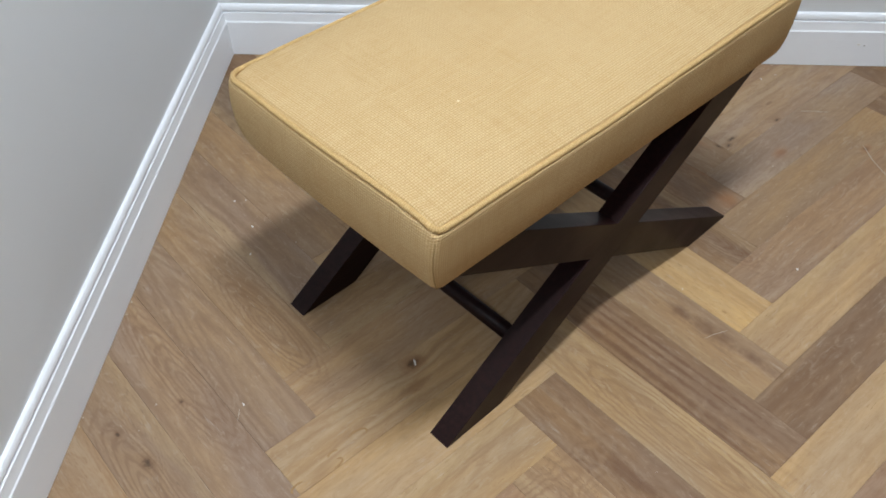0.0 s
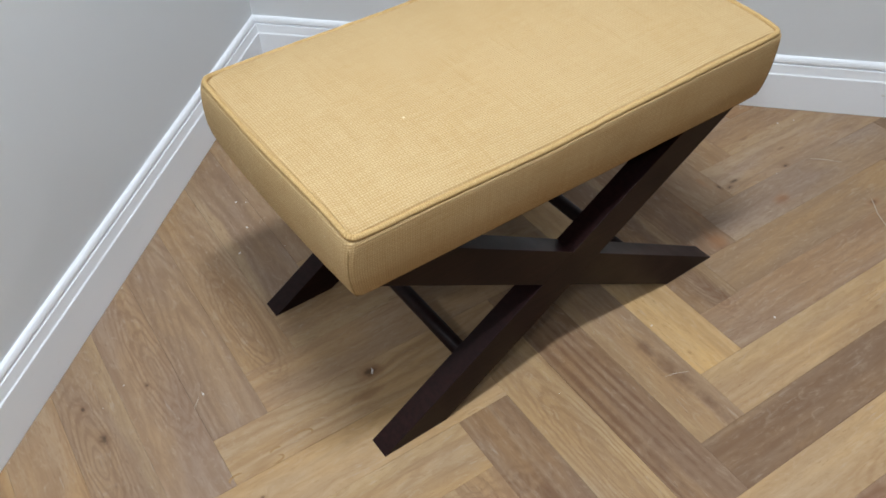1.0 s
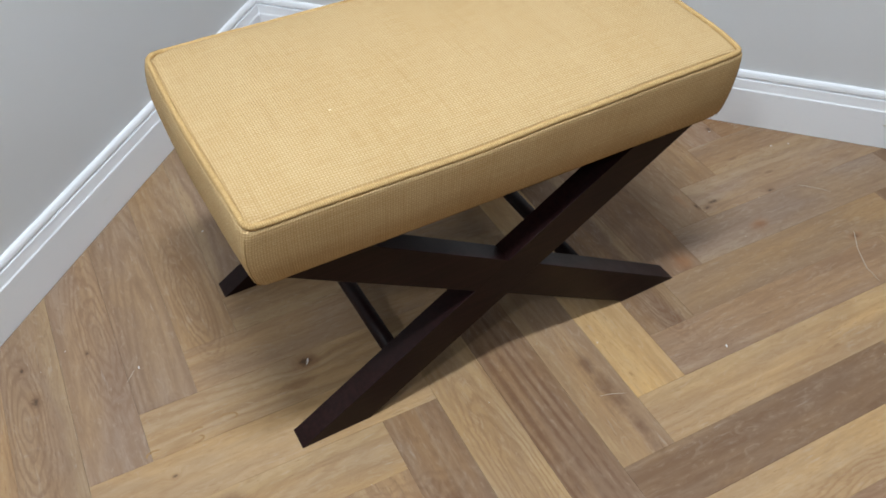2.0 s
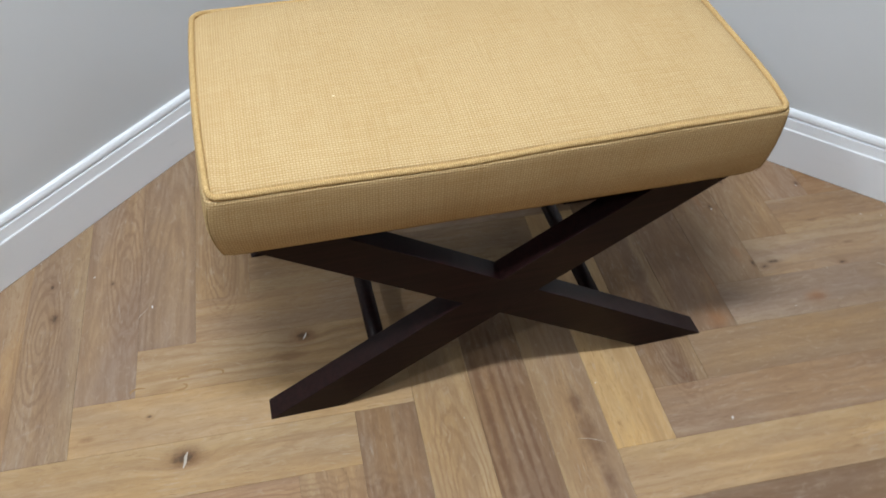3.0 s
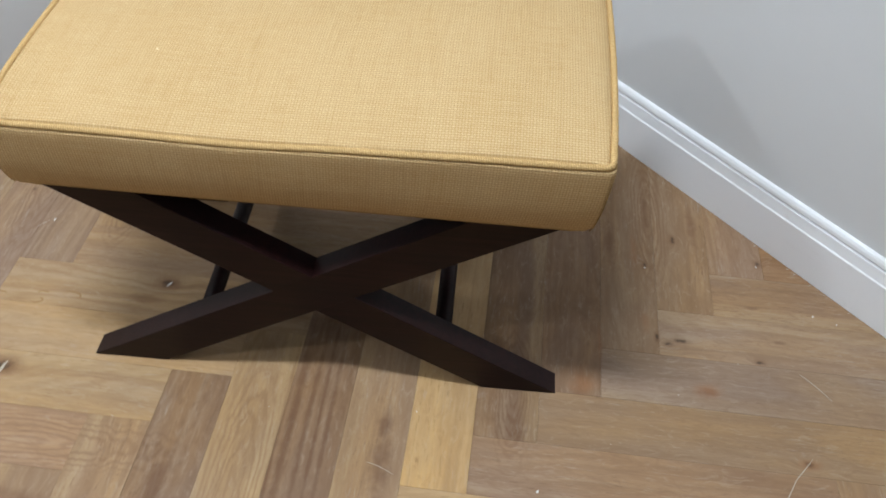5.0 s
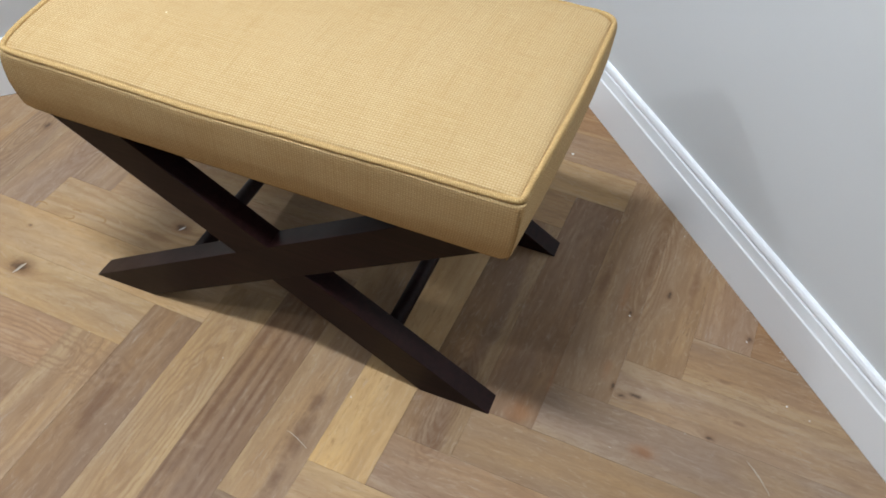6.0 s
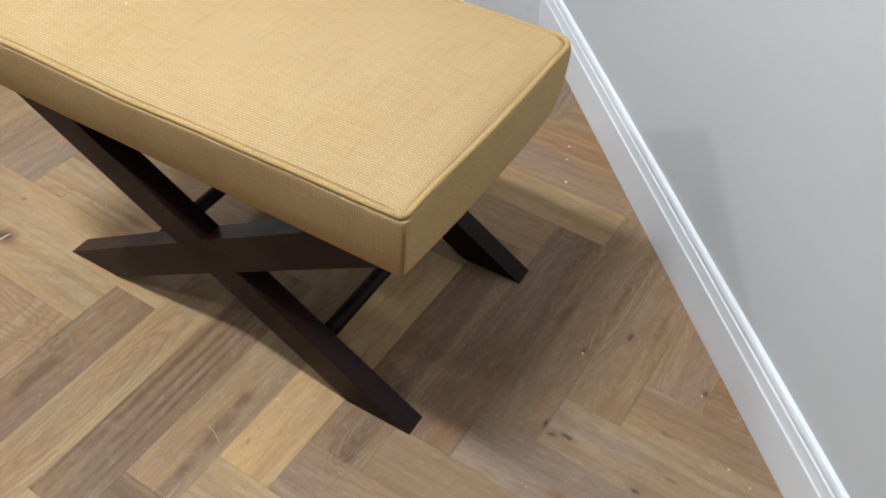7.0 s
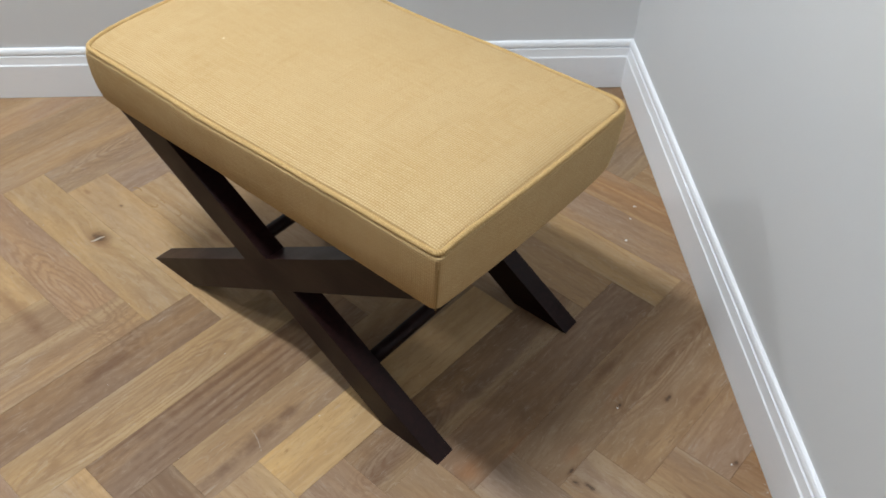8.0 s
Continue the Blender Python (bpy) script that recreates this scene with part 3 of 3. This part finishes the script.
# the last strip is closed from the front row straight across to the back row
strip = [(prev[i], prev[i + 1], prev[147 - i], prev[148 - i]) for i in range(56)]
for corners in strip + [prev[56:93], prev[148:] + prev[:1]]:
    f = bm.faces.new(corners)
    for loop in f.loops:
        loop[uv].uv = (loop.vert.co.x, loop.vert.co.y)
bm.faces.new(side_rings[0][::-1])
cushion = part("cushion", bm, LINEN, stool, "ochre yellow slubby linen box cushion", smooth=True)
bm = bmesh.new()
wrap = bm.loops.layers.uv.new("cloth")
tube(bm, [(x, y, pipe_height(x, y) + 0.0022) for x, y in plan_ring(0.0051, [max(r, 0.008) for r in RADII], 60, 12)], lambda i: 0.0039 + 0.0002 * math.sin(i * 1.7), 12, closed=True, layer=wrap)
part("piping", bm, PIPING, cushion, "ochre fabric piping", smooth=True)
bm = bmesh.new()
tube(bm, [(x - 0.003, y, CUSH["z0"] + 0.0012) for x, y in plan_ring(0.0148, [r + 0.01 for r in RADII])], lambda i: 0.0019 + 0.0003 * noise.noise((i * 0.21, 1.0, 2.0)), 6, closed=True)
part("bottom_seam", bm, SEAM, cushion, smooth=True)
# unseen black sheet, added to deepen the shade beneath the seat
bm = bmesh.new()
prism(bm, plan_ring(0.022, [max(0.006, r) for r in RADII], 4, 4), CUSH["z0"] - 0.0012, CUSH["z0"] + 0.0004, lambda x, y, h: (x, y, h))
part("bounce_stop", bm, BOUNCE_BLACK, cushion, "unseen black sheet under the seat, added to stop bounced light")

# a pale nub of thread on top of the cover
bm = bmesh.new()
bmesh.ops.create_icosphere(bm, subdivisions=2, radius=0.0013)
for v in bm.verts:
    v.co = Vector((v.co.x * 1.3 - 0.189, v.co.y - 0.088, v.co.z * 0.45 + crown(-0.189, -0.088) + 0.0004))
part("thread_nub", bm, THREAD, cushion, "pale loose nub of thread", smooth=True)

# upright seams at the four corners
for sx, sy, r in ((-1, -1, RADII[0]), (1, -1, RADII[1]), (1, 1, RADII[2]), (-1, 1, RADII[3])):
    bm = bmesh.new()
    pts = []
    for inset, z in ((0.0105, 0.343), (0.0080, 0.350), (0.0050, 0.367), (0.0028, 0.387), (0.0016, 0.407), (0.0011, 0.421), (0.0013, 0.427)):
        rr = max(0.006, r - inset * 0.5)
        a, b = (CUSH["x"] - inset) * (0.979 if sy < 0 else 0.9907), HY - inset
        px = sx * (a - rr * 0.29)
        pts.append((px + side_shift(px, (z - CUSH["z0"]) / 0.0985), CY + sy * (b - rr * 0.29), z))
    tube(bm, pts, 0.0008, 6)
    part("corner_seam", bm, SEAM, cushion, smooth=True)

# ---- the herringbone floor ----
floor = tagged(new("floor"), "smoked oak herringbone parquet floor with knots and paint flecks", "floor", kind="structure")
bm = bmesh.new()
prism(bm, [room(-0.1, -0.1), room(ROOM + 0.1, -0.1), room(ROOM + 0.1, ROOM + 0.1), room(-0.1, ROOM + 0.1)], -0.06, -0.009, lambda x, y, h: (x, y, h))
part("underlay", bm, UNDERLAY, floor)

LENGTH, WIDTH, ORIGIN = 0.496, 0.0893, Vector((-0.1292, -0.2318))
LAY = radians(-1.57)  # the boards lie a little askew to the stool
EDGES = [room(-0.008, -0.008), room(ROOM + 0.01, -0.008), room(ROOM + 0.01, ROOM + 0.01), room(-0.008, ROOM + 0.01)]


def laid(p):
    """From the pattern's own axes onto the plan."""
    return ORIGIN + Matrix.Rotation(LAY, 2) @ p


def clipped(poly):
    """The polygon cut to the room's plan."""
    area = sum(EDGES[i - 1].cross(EDGES[i]) for i in range(4))
    for i in range(4):
        a, b = EDGES[i], EDGES[(i + 1) % 4]
        side = [math.copysign(1, area) * (b - a).cross(p - a) for p in poly]
        out = []
        for k in range(len(poly)):
            p, q, sp, sq = poly[k - 1], poly[k], side[k - 1], side[k]
            if (sp > 0) != (sq > 0):
                out.append(p + (q - p) * (sp / (sp - sq)))
            if sq > 0:
                out.append(q)
        poly = out
        if len(poly) < 3:
            return []
    return poly


def plank_into(bm, poly, drop=0.0, board=None):
    """One board with eased top edges over a flat outline, anticlockwise."""
    def inset(d):
        out, m = [], len(poly)
        for i in range(m):
            p, a, b = poly[i], poly[i - 1], poly[(i + 1) % m]
            e0, e1 = (p - a).normalized(), (b - p).normalized()
            n0, n1 = Vector((-e0.y, e0.x)), Vector((-e1.y, e1.x))
            out.append(p + (n0 + n1) * (d / max(0.2, 1 + n0.dot(n1))))
        return out
    rings = [[bm.verts.new((p.x, p.y, z + drop)) for p in inset(d)] for d, z in ((0.00007, -0.0085), (0.00007, -0.0004), (0.00035, 0.0))]
    for lo, hi in zip(rings, rings[1:]):
        for i in range(len(poly)):
            j = (i + 1) % len(poly)
            bm.faces.new((lo[i], lo[j], hi[j], hi[i]))
    top = bm.faces.new(rings[-1])
    if board:  # lengthwise and crosswise place on the board
        mid, kind = board
        layer = bm.loops.layers.uv.verify()
        for loop in top.loops:
            x, y = Matrix.Rotation(-LAY, 2) @ Vector((loop.vert.co.x - mid.x, loop.vert.co.y - mid.y))
            loop[layer].uv = (x, y) if kind == "h" else (y, -x)


TONES = {"tan": (0.430, 0.285, 0.149), "gold": (0.509, 0.330, 0.150), "brown": (0.248, 0.152, 0.084), "grey": (0.275, 0.187, 0.113), "rose": (0.347, 0.223, 0.132), "ash": (0.330, 0.226, 0.146),
         "dark": (0.185, 0.117, 0.072), "mid": (0.352, 0.230, 0.128), "amber": (0.364, 0.213, 0.107)}
RUNS = {  # boards told apart by colour: direction, flight, first number, tones
    ("v", 0): (-4, "tan tan mid mid brown tan brown mid gold brown brown mid mid rose rose mid".split()),
    ("h", 0): (-5, "tan mid tan rose tan tan tan mid mid mid mid tan rose amber mid".split()),
    ("h", 1): (0, "rose tan brown tan rose mid ash ash rose amber mid".split()),
    ("v", -1): (-1, "mid ash ash ash mid ash mid grey".split()),
}
NAMED = {(kind, grp, first + i): tone for (kind, grp), (first, tones) in RUNS.items() for i, tone in enumerate(tones)}
whole_mesh = {}
pieces = []
for kind in "hv":
    for grp in range(-6, 12):
        for k in range(-60, 40):
            o = Vector((k * WIDTH + grp * LENGTH, k * WIDTH - grp * LENGTH))
            if kind == "h":
                lo, hi = o - Vector((LENGTH, 0)), o + Vector((0, WIDTH))
            else:
                lo, hi = o - Vector((WIDTH, LENGTH)), o
            poly = [laid(Vector(p)) for p in ((lo.x, lo.y), (hi.x, lo.y), (hi.x, hi.y), (lo.x, hi.y))]
            cut = clipped(poly)
            if not cut:
                continue
            pieces.append((laid((lo + hi) / 2), kind, grp, k, poly, cut))
pieces.sort(key=lambda row: (row[0] - Vector((0.0, -0.1))).length)
rest = bmesh.new()
rest.loops.layers.uv.new("board")
rng = random.Random(5)
for n_done, (mid, kind, grp, k, poly, cut) in enumerate(pieces):
    tone = TONES[NAMED.get((kind, grp, k)) or rng.choice(["tan", "tan", "brown", "grey", "rose", "mid", "mid"])]
    vary = rng.uniform(0.92, 1.08)
    if n_done >= 300:
        plank_into(rest, cut, board=(mid, kind))
        continue
    turn = math.degrees(LAY) + (0 if kind == "h" else 90)
    back = Matrix.Rotation(-radians(turn), 2)
    is_whole = all(any((p - q).length < 1e-6 for q in cut) for p in poly) and len(cut) == 4
    if is_whole and kind in whole_mesh:
        me = whole_mesh[kind]
    else:
        b = bmesh.new()
        plank_into(b, [back @ (p - mid) for p in cut])
        me = mesh_of("plank", b, OAK)
        if is_whole:
            whole_mesh[kind] = me
    ob = new("plank", me)
    ob.parent = floor
    ob.matrix_local = pose(mid.x, mid.y, rng.uniform(-0.0002, 0.0002), 0, 0, turn)
    ob.color = (*[c * vary for c in tone], 1)
far = part("planks_far", rest, OAK_JOINED, floor)
tagged(far, kind="stuff")

# ---- marks on the floor and the baseboard ----
rng = random.Random(11)
bm = bmesh.new()
FLECKS = [(-0.285, 0.358, 5), (-0.271, 0.438, 4), (-0.255, 0.426, 3), (-0.326, 0.303, 4), (-0.508, 0.047, 5.5), (-0.603, 0.137, 2.6), (0.251, 0.502, 5), (0.264, 0.464, 3.5), (0.291, 0.404, 4.5),
          (0.488, 0.057, 3.2), (0.673, 0.081, 3.0), (0.747, -0.017, 3), (0.782, -0.029, 2.2), (0.145, -0.262, 2), (0.318, -0.367, 4), (0.535, 0.273, 2.2)]
edge_bits = [(*room(0.0035, rng.uniform(0.95, 1.2)), rng.uniform(0.8, 1.9)) for _ in range(6)] + [(*room(rng.uniform(0.7, 1.1), 0.003), rng.uniform(0.8, 1.8)) for _ in range(5)]
for x, y, size in FLECKS + edge_bits + [(rng.uniform(-0.75, 0.75), rng.uniform(-0.5, 0.3), rng.uniform(0.6, 1.3)) for _ in range(16)]:
    r = size * 0.00062
    turn, slim = rng.uniform(0, math.pi), rng.uniform(0.3, 0.8)
    ring = []
    for k in range(9):
        a = 2 * math.pi * k / 9
        q = r * rng.uniform(0.6, 1.25)
        dx, dy = q * math.cos(a), q * slim * math.sin(a)
        ring.append((x + dx * math.cos(turn) - dy * math.sin(turn), y + dx * math.sin(turn) + dy * math.cos(turn)))
    prism(bm, ring, 0.0003, 0.0003 + 0.0007 * rng.uniform(0.6, 1.2), lambda a, b, h: (a, b, h))
tagged(new("paint_flecks", mesh_of("paint_flecks", bm, FLECK)), "tiny white paint and plaster flecks on the floor", "paint flecks", kind="stuff")


def scratch(points, width, material=None, name="scratch", label="pale scratch in the oak"):
    bm = bmesh.new()
    path = [Vector(p) for p in points]
    ends = []
    for i, p in enumerate(path):
        along = (path[min(i + 1, len(path) - 1)] - path[max(i - 1, 0)]).normalized()
        w = width * (0.35 if i in (0, len(path) - 1) else 1.0) / 2
        side = Vector((-along.y, along.x)) * w
        ends.append([bm.verts.new((*(p + side), 0.0005)), bm.verts.new((*(p - side), 0.0005)), bm.verts.new((*(p - side), 0.0002)), bm.verts.new((*(p + side), 0.0002))])
    for a, b in zip(ends, ends[1:]):
        for k in range(4):
            bm.faces.new((a[k], a[(k + 1) % 4], b[(k + 1) % 4], b[k]))
    bm.faces.new(ends[0][::-1]), bm.faces.new(ends[-1])
    part(name, bm, material or SCRATCH, floor, label)


scratch([(0.640, -0.385), (0.645, -0.352), (0.668, -0.311), (0.684, -0.292), (0.697, -0.276)], 0.0012)
scratch([(0.086, -0.348), (0.104, -0.353), (0.125, -0.363)], 0.0009)
scratch([(0.705, -0.133), (0.714, -0.141), (0.726, -0.153), (0.744, -0.176)], 0.0012)
scratch([(-0.531, 0.028), (-0.522, 0.038), (-0.516, 0.045)], 0.0009)
scratch([(-0.466, -0.268), (-0.463, -0.260), (-0.462, -0.250), (-0.459, -0.243)], 0.0040)

scratch([(-0.276, -0.076), (-0.272, -0.070), (-0.270, -0.065)], 0.0030, FLECK, "knot_filler", "pale filler in a knot")

# a filled nail hole and a chip in the baseboard
normal = Vector((-math.sin(RIGHT), math.cos(RIGHT)))
for along, z, size in ((1.349, 0.053, 1.0), (1.361, 0.051, 0.5)):
    chip = bmesh.new()
    bmesh.ops.create_icosphere(chip, subdivisions=2, radius=0.004 * size)
    at = room(0.0, along)
    for v in chip.verts:
        lump = 1 + 0.35 * noise.noise(v.co * 400)
        c = v.co * lump
        v.co = Vector((at.x + u_r.x * c.x + normal.x * c.y * 0.2, at.y + u_r.y * c.x + normal.y * c.y * 0.2, z + c.z * 0.4))
    part("nail_hole", chip, UNDERLAY if size < 1 else FLECK, bpy.data.objects["baseboard_2"], "filled nail hole", smooth=True)

# curled brown flecks in one board
for cx, cy, r, a0, a1 in ((-0.420, -0.112, 0.012, -40, 120), (-0.469, -0.126, 0.008, -120, 60), (-0.462, -0.112, 0.006, 20, 170), (-0.528, -0.121, 0.008, 40, 200)):
    scratch([(cx + r * 1.5 * math.cos(radians(a0 + (a1 - a0) * k / 6)), cy + r * 0.7 * math.sin(radians(a0 + (a1 - a0) * k / 6))) for k in range(7)], 0.0030,
            AMBER, "resin_mark", "thin amber curl in the oak")
